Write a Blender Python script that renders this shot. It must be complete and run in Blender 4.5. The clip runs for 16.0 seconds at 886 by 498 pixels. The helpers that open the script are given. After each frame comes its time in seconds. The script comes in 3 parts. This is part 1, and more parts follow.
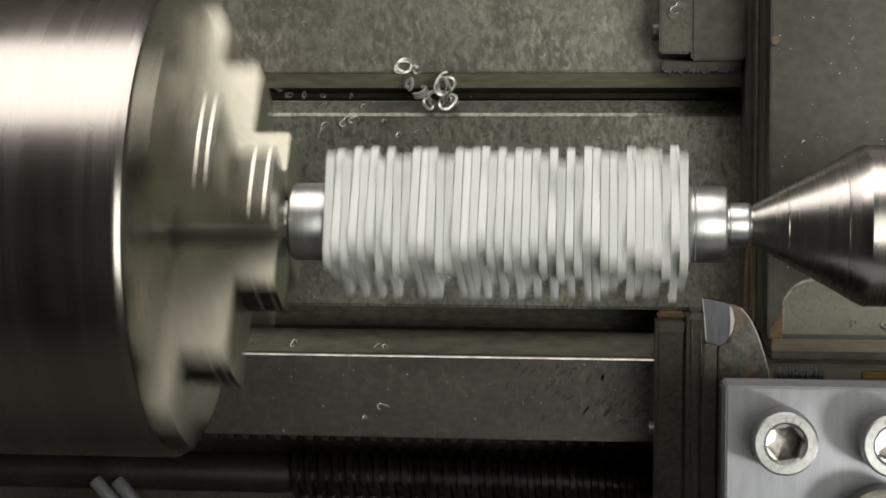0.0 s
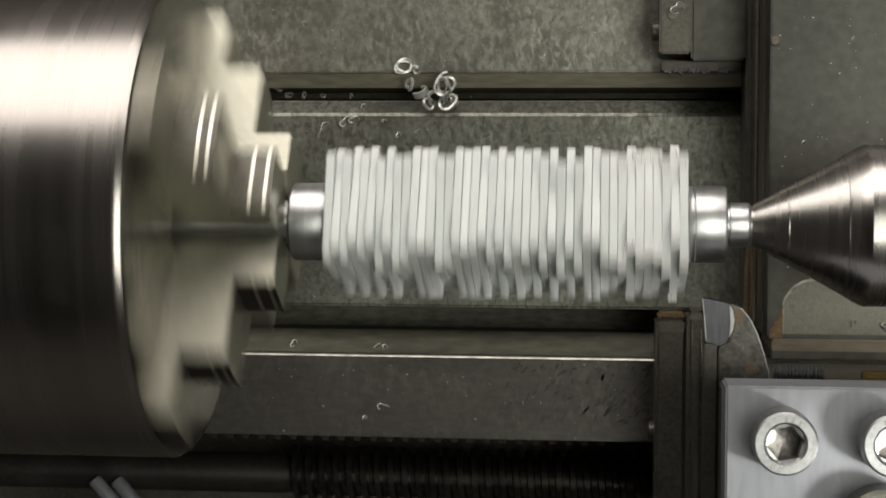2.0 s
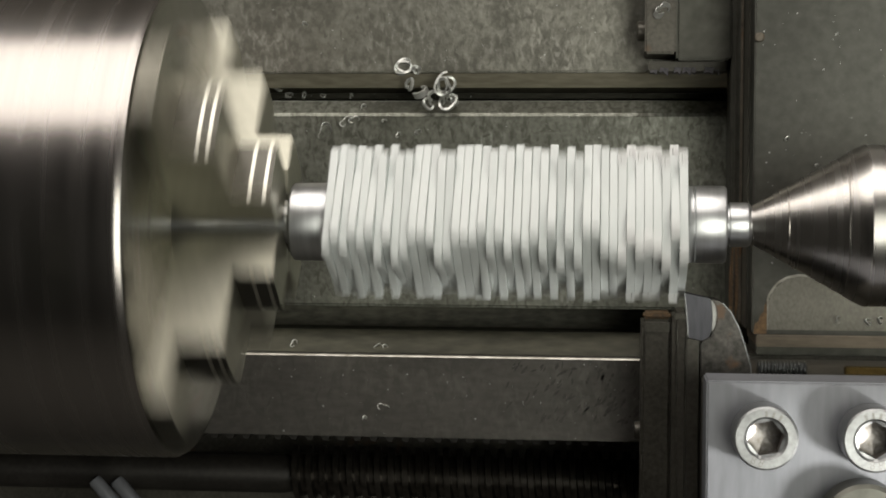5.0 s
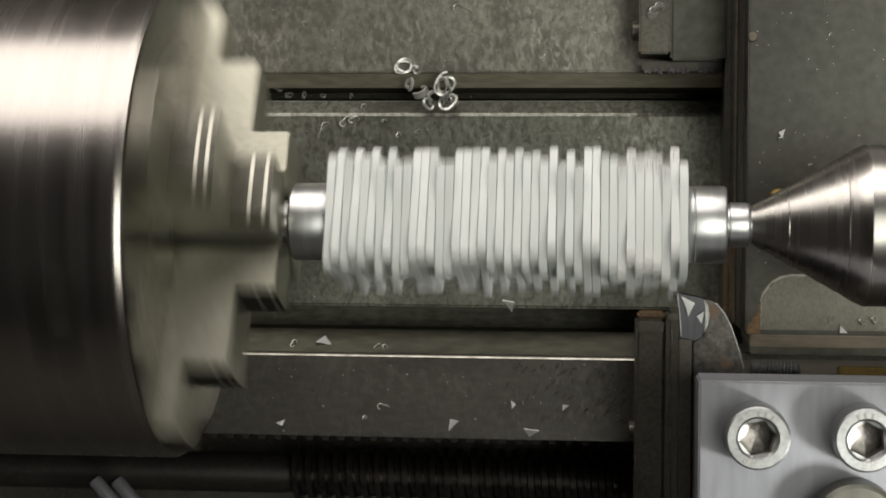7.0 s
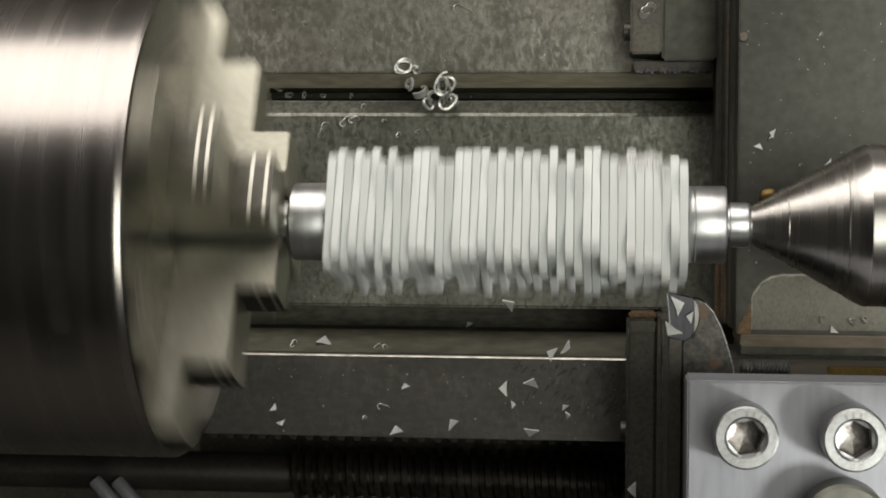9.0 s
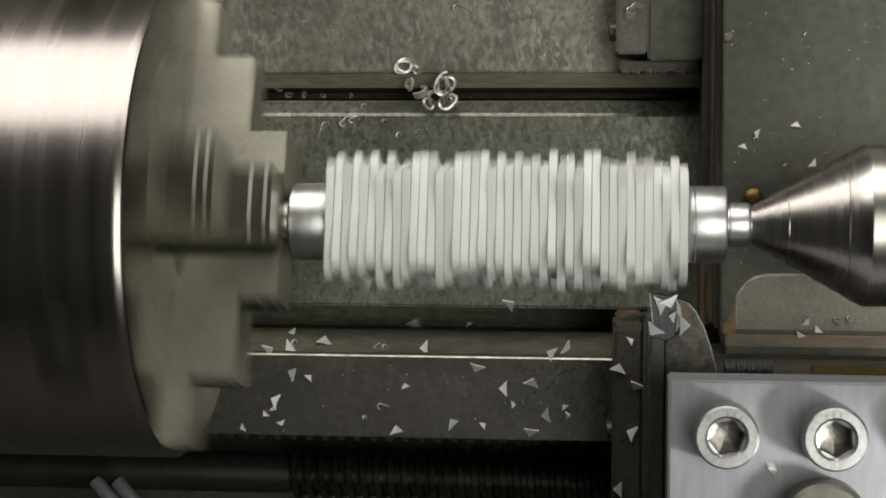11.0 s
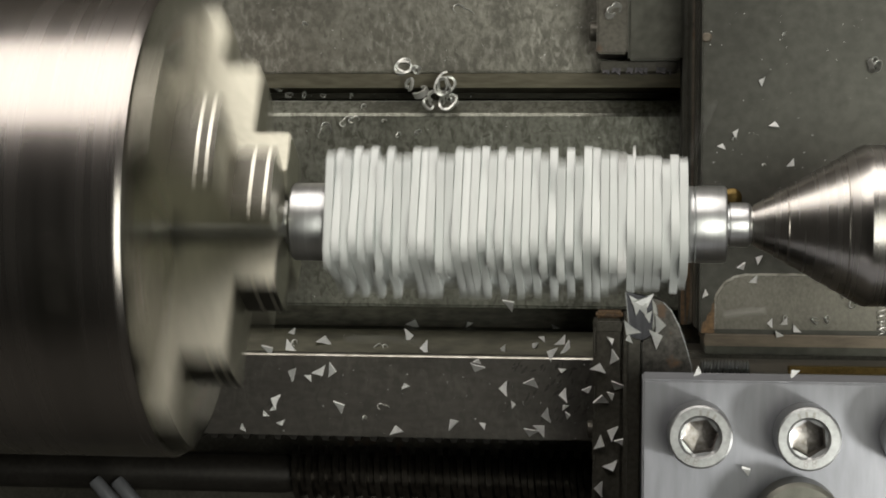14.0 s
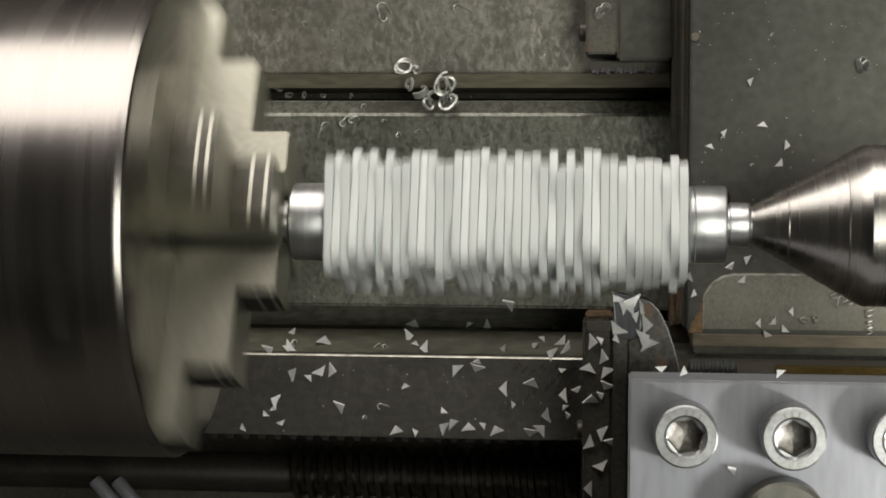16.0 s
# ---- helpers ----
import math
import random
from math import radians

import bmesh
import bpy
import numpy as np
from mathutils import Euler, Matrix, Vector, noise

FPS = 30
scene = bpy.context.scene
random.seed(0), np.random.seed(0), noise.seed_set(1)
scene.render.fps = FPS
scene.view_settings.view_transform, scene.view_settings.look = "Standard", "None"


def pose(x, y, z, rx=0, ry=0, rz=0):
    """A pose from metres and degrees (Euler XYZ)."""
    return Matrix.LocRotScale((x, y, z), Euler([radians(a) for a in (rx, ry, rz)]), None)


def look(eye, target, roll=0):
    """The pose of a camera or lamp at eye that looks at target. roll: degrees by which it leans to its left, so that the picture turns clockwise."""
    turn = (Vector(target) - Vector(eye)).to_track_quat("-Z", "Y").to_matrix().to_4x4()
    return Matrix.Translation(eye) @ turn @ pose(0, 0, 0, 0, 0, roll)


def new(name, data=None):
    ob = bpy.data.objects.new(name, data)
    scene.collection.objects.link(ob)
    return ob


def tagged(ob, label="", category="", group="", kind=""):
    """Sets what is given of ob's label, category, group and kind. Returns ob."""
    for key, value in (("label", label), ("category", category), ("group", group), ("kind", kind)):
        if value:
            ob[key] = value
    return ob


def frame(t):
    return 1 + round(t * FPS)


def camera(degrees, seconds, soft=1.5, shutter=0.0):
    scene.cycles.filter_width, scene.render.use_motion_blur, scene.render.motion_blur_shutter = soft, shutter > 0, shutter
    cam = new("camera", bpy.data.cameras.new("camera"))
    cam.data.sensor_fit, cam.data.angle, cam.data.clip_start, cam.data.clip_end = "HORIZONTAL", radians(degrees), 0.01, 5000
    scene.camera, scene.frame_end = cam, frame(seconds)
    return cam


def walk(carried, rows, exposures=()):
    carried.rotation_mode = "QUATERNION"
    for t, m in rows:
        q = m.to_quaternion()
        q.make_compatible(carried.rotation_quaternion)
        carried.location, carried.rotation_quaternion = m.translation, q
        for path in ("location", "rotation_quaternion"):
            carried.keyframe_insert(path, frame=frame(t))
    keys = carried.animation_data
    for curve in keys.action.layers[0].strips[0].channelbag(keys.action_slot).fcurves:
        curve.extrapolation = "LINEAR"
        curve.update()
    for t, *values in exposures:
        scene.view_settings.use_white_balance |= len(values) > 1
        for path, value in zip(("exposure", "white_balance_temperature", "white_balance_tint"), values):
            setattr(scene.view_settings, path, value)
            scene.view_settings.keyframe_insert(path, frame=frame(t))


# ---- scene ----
SPIN_Y = 0.0069                      # the spindle axis runs along x at this y, at z = 0
cam = camera(29.05, 16.0, soft=1.8, shutter=0.95)
EYE = pose(0.0488, 0.0171, 0.466, -2.10, 5.956, 0.275)
walk(cam, [(0.0, EYE), (16.0, EYE)])

# ---- light: a closed workshop with a tube light behind the machine, a lamp at the front and the ceiling light ----
world = bpy.data.worlds.new("workshop_air")
world.use_nodes = True
world.node_tree.nodes["Background"].inputs[0].default_value = (0.5, 0.52, 0.55, 1)
world.node_tree.nodes["Background"].inputs[1].default_value = 0.05
scene.world = world


def lamp(name, eye, target, sx, sy, watts, colour):
    data = bpy.data.lights.new(name, "AREA")
    data.shape, data.size, data.size_y, data.energy, data.color = "RECTANGLE", sx, sy, watts, colour
    ob = new(name, data)
    ob.matrix_world = look(eye, target)
    return ob


lamp("tube_light", (-0.05, 0.62, 0.25), (0, 0, -0.02), 1.0, 0.54, 5.1, (1.0, 0.935, 0.86))
# the shaded work lamp over the tool post
spot = bpy.data.lights.new("machine_lamp", "SPOT")
spot.energy, spot.color, spot.spot_size, spot.spot_blend, spot.shadow_soft_size = 1.65, (1.0, 0.98, 0.92), radians(46), 0.2, 0.012
new("machine_lamp", spot).matrix_world = look((0.200, -0.092, 0.140), (0.105, -0.092, 0.035))
lamp("ceiling_lamp", (0.60, -0.10, 1.28), (0.1, 0, 0), 0.9, 0.70, 8.3, (1.0, 0.99, 0.88))
scene.view_settings.exposure = 0.0


# ---- materials ----
def material(name, base, metal=0.0, rough=0.5, dark=None, scale=60.0, fine=900.0, bump=0.15, stretch=(1, 1, 1),
             rust=None, rust_at=0.62, rust_scale=45.0, flecks=None, fleck_scale=260.0, pits=None):
    """Noise of two sizes between base and dark, optional rust blotches and bright scraped flecks."""
    m = bpy.data.materials.new(name)
    m.use_nodes = True
    nt = m.node_tree
    N, L = nt.nodes, nt.links
    bs = N["Principled BSDF"]
    co, mp = N.new("ShaderNodeTexCoord"), N.new("ShaderNodeMapping")
    mp.inputs["Scale"].default_value = stretch
    L.new(co.outputs["Object"], mp.inputs["Vector"])

    def noise_tex(s, detail=4.0, plain=False):
        n = N.new("ShaderNodeTexNoise")
        n.inputs["Scale"].default_value, n.inputs["Detail"].default_value = s, detail
        L.new((co.outputs["Object"] if plain else mp.outputs["Vector"]), n.inputs["Vector"])
        return n.outputs["Fac"]

    def ramp(src, lo, hi):
        r = N.new("ShaderNodeMapRange")
        r.inputs["From Min"].default_value, r.inputs["From Max"].default_value = lo, hi
        L.new(src, r.inputs["Value"])
        return r.outputs["Result"]

    def mix(fac, a, b):
        x = N.new("ShaderNodeMix")
        x.data_type = "RGBA"
        L.new(fac, x.inputs["Factor"])
        for sock, v in ((x.inputs["A"], a), (x.inputs["B"], b)):
            if isinstance(v, tuple):
                sock.default_value = (*v, 1)
            else:
                L.new(v, sock)
        return x.outputs["Result"]

    dark = dark or tuple(c * 0.6 for c in base)
    big, small = noise_tex(scale), noise_tex(fine, 3.0)
    add = N.new("ShaderNodeMath")
    add.operation = "ADD"
    L.new(big, add.inputs[0]), L.new(small, add.inputs[1])
    col = mix(ramp(add.outputs[0], 0.75, 1.3), dark, base)
    rough_out = ramp(big, 0.0, 1.0)
    rr = rough_out.node
    rr.inputs["To Min"].default_value, rr.inputs["To Max"].default_value = max(0.03, rough * 0.75), min(1, rough * 1.25)
    height = add.outputs[0]
    if flecks:
        warp = N.new("ShaderNodeMapping")
        warp.inputs["Rotation"].default_value = (0, 0, 0.7)
        warp.inputs["Scale"].default_value = (1, 0.5, 1)
        L.new(co.outputs["Object"], warp.inputs["Vector"])
        v = N.new("ShaderNodeTexNoise")
        v.inputs["Scale"].default_value, v.inputs["Detail"].default_value, v.inputs["Distortion"].default_value = fleck_scale, 2.5, 0.6
        L.new(warp.outputs["Vector"], v.inputs["Vector"])
        patch = ramp(noise_tex(38.0, 2.0, True), 0.38, 0.66)
        mul = N.new("ShaderNodeMath")
        mul.operation = "MULTIPLY"
        L.new(ramp(v.outputs["Fac"], 0.5, 0.72), mul.inputs[0]), L.new(patch, mul.inputs[1])
        col = mix(mul.outputs[0], col, flecks)
        if pits:
            col = mix(ramp(v.outputs["Fac"], 0.46, 0.32), col, pits)
            wide = N.new("ShaderNodeTexNoise")
            wide.inputs["Scale"].default_value, wide.inputs["Detail"].default_value, wide.inputs["Distortion"].default_value = fleck_scale * 0.55, 3.0, 0.6
            L.new(co.outputs["Object"], wide.inputs["Vector"])
            col = mix(ramp(wide.outputs["Fac"], 0.40, 0.30), col, pits)
    if rust:
        mask = ramp(noise_tex(rust_scale, 6.0, True), rust_at, rust_at + 0.1)
        col = mix(mask, col, rust)
        me = N.new("ShaderNodeMath")
        me.operation = "MULTIPLY_ADD"
        L.new(mask, me.inputs[0])
        me.inputs[1].default_value, me.inputs[2].default_value = -metal, metal
        L.new(me.outputs[0], bs.inputs["Metallic"])
    else:
        bs.inputs["Metallic"].default_value = metal
    L.new(col, bs.inputs["Base Color"])
    L.new(rough_out, bs.inputs["Roughness"])
    if bump:
        b = N.new("ShaderNodeBump")
        b.inputs["Strength"].default_value, b.inputs["Distance"].default_value = bump, 0.0004
        L.new(height, b.inputs["Height"])
        L.new(b.outputs["Normal"], bs.inputs["Normal"])
    return m


M_SCRAPED = material("scraped_cast_iron", (0.34, 0.335, 0.29), 0.75, 0.40, (0.20, 0.196, 0.167), 90, 520, 0.3, flecks=(0.50, 0.485, 0.44), fleck_scale=500, pits=(0.20, 0.196, 0.168))
M_WAY = material("worn_bed_steel", (0.22, 0.207, 0.19), 0.8, 0.29, (0.15, 0.143, 0.13), 25, 500, 0.04, (0.4, 1, 1), flecks=(0.25, 0.245, 0.22), fleck_scale=420, pits=(0.165, 0.16, 0.145))
M_CENTRE_WAY = material("scraped_centre_way", (0.29, 0.30, 0.255), 0.75, 0.4, (0.16, 0.163, 0.138), 34, 600, 0.2, flecks=(0.42, 0.43, 0.38), fleck_scale=520, pits=(0.145, 0.145, 0.12))
M_SIDE = material("oily_casting", (0.16, 0.155, 0.12), 0.4, 0.45, (0.06, 0.058, 0.045), 45, 600, 0.3, (0.3, 1, 1))
M_DARK = material("blackened_steel", (0.145, 0.137, 0.116), 0.5, 0.36, (0.075, 0.071, 0.06), 40, 800, 0.12, rust=(0.17, 0.08, 0.03), rust_at=0.66)
M_SADDLE = material("grey_saddle_iron", (0.135, 0.135, 0.115), 0.6, 0.38, (0.078, 0.078, 0.066), 30, 240, 0.12, rust=(0.16, 0.085, 0.04), rust_at=0.72)
M_CROSS = material("grey_slide_iron", (0.094, 0.094, 0.082), 0.6, 0.34, (0.058, 0.058, 0.050), 22, 300, 0.1, rust=(0.18, 0.12, 0.06), rust_at=0.74, rust_scale=60)
M_POCKET = material("scratched_pocket_iron", (0.215, 0.207, 0.177), 0.7, 0.34, (0.14, 0.135, 0.115), 70, 1200, 0.06, (1, 0.7, 1))
# olive flank iron, colour raised to make up for light missing in the trough
M_LEDGE = material("lifted_olive_oily_iron", (0.50, 0.465, 0.36), 0.2, 0.42, (0.27, 0.25, 0.19), 30, 500, 0.2, (0.25, 1, 1))
M_GROOVE = material("dark_olive_groove_iron", (0.115, 0.112, 0.08), 0.3, 0.40, (0.045, 0.044, 0.03), 26, 400, 0.2, (0.3, 1, 1), rust=(0.17, 0.11, 0.035), rust_at=0.73, rust_scale=30)
M_BROWN = material("brown_oily_iron", (0.36, 0.295, 0.225), 0.4, 0.36, (0.22, 0.18, 0.14), 40, 500, 0.15, (0.3, 1, 1))
M_RUST = material("rusty_edge", (0.25, 0.155, 0.075), 0.1, 0.75, (0.075, 0.058, 0.042), 110, 900, 0.5)
# pale metal for the worn pocket edge and for edge highlights drawn as strips
M_EDGE = material("worn_edge_highlight", (0.56, 0.55, 0.50), 1.0, 0.36, (0.22, 0.21, 0.18), 18, 300, 0.1, (1, 1, 1))
M_BLACK = material("black_oil_steel", (0.035, 0.032, 0.028), 0.4, 0.45, (0.018, 0.016, 0.014), 60, 500, 0.1)
M_SEAM = material("brown_stained_seam", (0.20, 0.17, 0.13), 0.3, 0.5, (0.09, 0.08, 0.065), 60, 700, 0.3, rust=(0.20, 0.105, 0.04), rust_at=0.6, rust_scale=70)
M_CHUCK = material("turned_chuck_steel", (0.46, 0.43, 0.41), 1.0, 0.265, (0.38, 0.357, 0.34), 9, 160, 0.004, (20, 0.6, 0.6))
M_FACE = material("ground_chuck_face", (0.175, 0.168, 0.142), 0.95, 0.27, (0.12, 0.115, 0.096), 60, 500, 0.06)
M_JAW = material("hardened_jaw_steel", (0.54, 0.53, 0.45), 1.0, 0.42, (0.42, 0.41, 0.345), 50, 500, 0.03)
M_RIDGE = material("worn_bright_ridge", (0.72, 0.71, 0.64), 1.0, 0.3, (0.6, 0.59, 0.53), 60, 500, 0.05)
# jaw steel darkened to carry the shade of step faces and key sockets
M_STEP = material("shade_dark_jaw_steel", (0.12, 0.115, 0.10), 0.9, 0.30, (0.07, 0.067, 0.058), 60, 500, 0.1)
M_ALU = material("turned_aluminium", (0.74, 0.75, 0.76), 1.0, 0.36, (0.62, 0.63, 0.64), 25, 300, 0.02, (25, 0.5, 0.5))
M_CENTRE = material("polished_centre_steel", (0.56, 0.54, 0.515), 1.0, 0.27, (0.51, 0.49, 0.47), 12, 120, 0.0, (22, 0.5, 0.5))
M_HOLDER = material("satin_holder_steel", (0.23, 0.238, 0.26), 0.12, 0.42, (0.17, 0.176, 0.193), 18, 420, 0.08, (1, 0.2, 1))
M_BOLT = material("zinc_bolt", (0.42, 0.43, 0.435), 0.9, 0.36, (0.30, 0.306, 0.31), 120, 900, 0.12)
M_SOCKET = material("socket_steel", (0.40, 0.39, 0.385), 0.9, 0.38, (0.20, 0.18, 0.16), 140, 900, 0.2, rust=(0.2, 0.09, 0.04), rust_at=0.58, rust_scale=200)
M_MARK = material("stamped_mark", (0.34, 0.335, 0.32), 0.6, 0.5, bump=0)
M_HOLLOW = material("ground_hollow_steel", (0.40, 0.40, 0.39), 0.9, 0.34, (0.28, 0.28, 0.27), 150, 900, 0.12)
M_TOOL = material("worn_tool_steel", (0.15, 0.142, 0.13), 0.85, 0.36, (0.06, 0.057, 0.053), 160, 900, 0.06, rust=(0.15, 0.085, 0.045), rust_at=0.6, rust_scale=140)
M_SCUFF = material("oily_scuff", (0.16, 0.154, 0.14), 0.75, 0.34, bump=0.05)
M_TIP = material("ground_carbide", (0.125, 0.126, 0.14), 0.9, 0.30, (0.075, 0.076, 0.086), 120, 800, 0.06, (1, 0.15, 1))
M_SCREW = material("oiled_leadscrew", (0.10, 0.09, 0.078), 0.85, 0.30, (0.045, 0.04, 0.034), 60, 500, 0.1)
M_FELT = material("torn_felt", (0.36, 0.34, 0.38), 0.0, 0.9, (0.12, 0.115, 0.13), 300, 900, 0.5)
M_BRASS = material("dull_brass", (0.19, 0.13, 0.045), 0.9, 0.4, bump=0.1)
M_PLATE = material("white_plastic", (0.80, 0.835, 0.825), 0.0, 0.45, (0.72, 0.75, 0.745), 60, 700, 0.06)
M_CHIP = material("white_plastic_chip", (0.86, 0.87, 0.855), 0.0, 0.42, (0.68, 0.69, 0.69), 200, 900, 0.1)
M_SWARF = material("bright_aluminium_swarf", (0.86, 0.87, 0.84), 0.6, 0.33, (0.62, 0.63, 0.6), 200, 900, 0.2)
M_WALL = material("painted_wall", (0.29, 0.278, 0.26), 0.0, 0.8, (0.245, 0.234, 0.22), 3, 60, 0.05)
# unseen ceiling, kept dark so that the chuck mirrors less light
M_CEILING = material("dark_ceiling", (0.10, 0.098, 0.092), 0.0, 0.85, (0.08, 0.078, 0.073), 3, 60, 0.05)
M_REFLECTOR = material("pale_reflector_paint", (0.66, 0.60, 0.56), 0.0, 0.5, (0.58, 0.53, 0.49), 8, 200, 0.04)
M_FLOOR = material("concrete", (0.22, 0.215, 0.2), 0.0, 0.85, (0.15, 0.147, 0.14), 4, 80, 0.2)
M_PAINT = material("grey_green_machine_paint", (0.16, 0.19, 0.17), 0.0, 0.45, (0.12, 0.14, 0.13), 10, 300, 0.08)


# ---- mesh helpers; sizes in millimetres ----
def finish(bm, angle=35):
    me = bpy.data.meshes.new("mesh")
    bmesh.ops.scale(bm, vec=(0.001, 0.001, 0.001), verts=bm.verts)
    bmesh.ops.recalc_face_normals(bm, faces=bm.faces)
    for f in bm.faces:
        f.smooth = True
    bm.to_mesh(me)
    bm.free()
    me.set_sharp_from_angle(angle=radians(angle))
    return me


def part(name, bm, mat, parent=None, label=""):
    me = bm if isinstance(bm, bpy.types.Mesh) else finish(bm)
    if not me.materials:
        me.materials.append(mat)
    ob = new(name, me)
    if parent:
        ob.parent = parent
    return tagged(ob, label)


def thing(name, label, category, group="", kind=""):
    return tagged(new(name), label, category, group, kind)


def prism(points, lo, hi, axis="z", bevel=0.0, seg=2):
    """A polygon drawn out from lo to hi: (x, y) along z, (y, z) along x, (x, z) along y."""
    bm = bmesh.new()
    at = {"z": lambda a, b, c: (a, b, c), "x": lambda a, b, c: (c, a, b), "y": lambda a, b, c: (a, c, b)}[axis]
    low = [bm.verts.new(at(a, b, lo)) for a, b in points]
    high = [bm.verts.new(at(a, b, hi)) for a, b in points]
    n = len(points)
    bm.faces.new(low), bm.faces.new(high)
    for i in range(n):
        bm.faces.new((low[i], low[(i + 1) % n], high[(i + 1) % n], high[i]))
    bmesh.ops.recalc_face_normals(bm, faces=bm.faces)
    if bevel:
        sharp = [e for e in bm.edges if e.calc_face_angle(0) > 0.5]
        bmesh.ops.bevel(bm, geom=sharp, offset=bevel, segments=seg, affect="EDGES", clamp_overlap=True)
    return bm


def block(x0, x1, y0, y1, z0, z1, bevel=0.4):
    return prism([(x0, y0), (x1, y0), (x1, y1), (x0, y1)], z0, z1, "z", bevel)


def revolve(profile, seg=96, axis="x"):
    """A closed body turned about x (or z) from (along, radius) pairs."""
    bm = bmesh.new()
    rings = []
    for a, r in profile:
        ring = []
        for i in range(seg):
            t = 2 * math.pi * i / seg
            c, s = r * math.cos(t), r * math.sin(t)
            ring.append(bm.verts.new((a, c, s) if axis == "x" else (c, s, a)))
        rings.append(ring)
    for p, q in zip(rings, rings[1:]):
        for i in range(seg):
            bm.faces.new((p[i], p[(i + 1) % seg], q[(i + 1) % seg], q[i]))
    bm.faces.new(rings[0]), bm.faces.new(rings[-1])
    return bm


def moved(bm, m):
    bmesh.ops.transform(bm, matrix=m, verts=bm.verts)
    return bm


def join(*bms):
    out = bmesh.new()
    for b in bms:
        me = bpy.data.meshes.new("tmp")
        b.to_mesh(me)
        b.free()
        out.from_mesh(me)
        bpy.data.meshes.remove(me)
    return out


def ribbon(path, width, thick, normal=(0, 0, 1)):
    """A thin curled strip along a path."""
    bm = bmesh.new()
    rows = []
    n = len(path)
    for i, p in enumerate(path):
        d = (Vector(path[min(i + 1, n - 1)]) - Vector(path[max(i - 1, 0)])).normalized()
        side = Vector(normal) - d * d.dot(Vector(normal))
        side = side.normalized() if side.length > 1e-6 else d.orthogonal().normalized()
        out = d.cross(side)
        taper = min(1.0, 0.25 + 3.0 * min(i, n - 1 - i) / n)
        a, b = side * width * 0.5 * taper, out * thick * 0.5
        p = Vector(p)
        rows.append([bm.verts.new(p + a + b), bm.verts.new(p + a - b), bm.verts.new(p - a - b), bm.verts.new(p - a + b)])
    for p, q in zip(rows, rows[1:]):
        for i in range(4):
            bm.faces.new((p[i], p[(i + 1) % 4], q[(i + 1) % 4], q[i]))
    bm.faces.new(rows[0]), bm.faces.new(rows[-1])
    return bm


def grains(count, xs, ys, z, seed):
    """Loose grit: tiny uneven tetrahedra on a flat surface."""
    r = random.Random(seed)
    bm = bmesh.new()
    for _ in range(count):
        x, y, s = r.uniform(*xs), r.uniform(*ys), r.choice((0.12, 0.16, 0.2, 0.3)) * r.uniform(0.7, 1.3)
        top = bm.verts.new((x + r.uniform(-s, s) * 0.3, y, z + s))
        ring = [bm.verts.new((x + s * r.uniform(0.6, 1.5) * math.cos(k * 2.1 + s * 9), y + s * r.uniform(0.6, 1.5) * math.sin(k * 2.1 + s * 9), z - 0.05)) for k in range(3)]
        bm.faces.new(ring)
        for k in range(3):
            bm.faces.new((ring[k], ring[(k + 1) % 3], top))
    return bm


# ---- the room that closes the place ----
def room():
    specs = [("floor", (-1600, 1600, -1600, 1600, -1160, -1100), M_FLOOR, "plain grey concrete workshop floor", "floor"),
             ("ceiling", (-1600, 1600, -1600, 1600, 1500, 1560), M_CEILING, "plain dark workshop ceiling", "ceiling"),
             ("wall_north", (-1600, 1600, 1600, 1680, -1100, 1500), M_WALL, "plain pale grey workshop wall", "wall"),
             ("wall_south", (-1600, 1600, -1680, -1600, -1100, 1500), M_WALL, "plain pale grey workshop wall", "wall"),
             ("wall_east", (1600, 1680, -1600, 1600, -1100, 1500), M_WALL, "plain pale grey workshop wall", "wall"),
             ("wall_west", (-1680, -1600, -1600, 1600, -1100, 1500), M_WALL, "plain pale grey workshop wall", "wall")]
    for name, b, mat, label, cat in specs:
        tagged(part(name, block(*b, bevel=0), mat), label, cat, kind="structure")
    tagged(part("machine_cabinet", block(-420, 420, -260, 300, -1100, -192, 4), M_DARK), "oil-blackened steel lathe cabinet", "cabinet", kind="structure")


room()
# unseen panel, added to give the top of the chuck a pale reflection
tagged(part("reflector_panel", block(-420, 420, 262, 268, -192, -25, 1), M_REFLECTOR), "unseen pale reflector panel added behind the lathe bed", "splash guard", kind="structure")


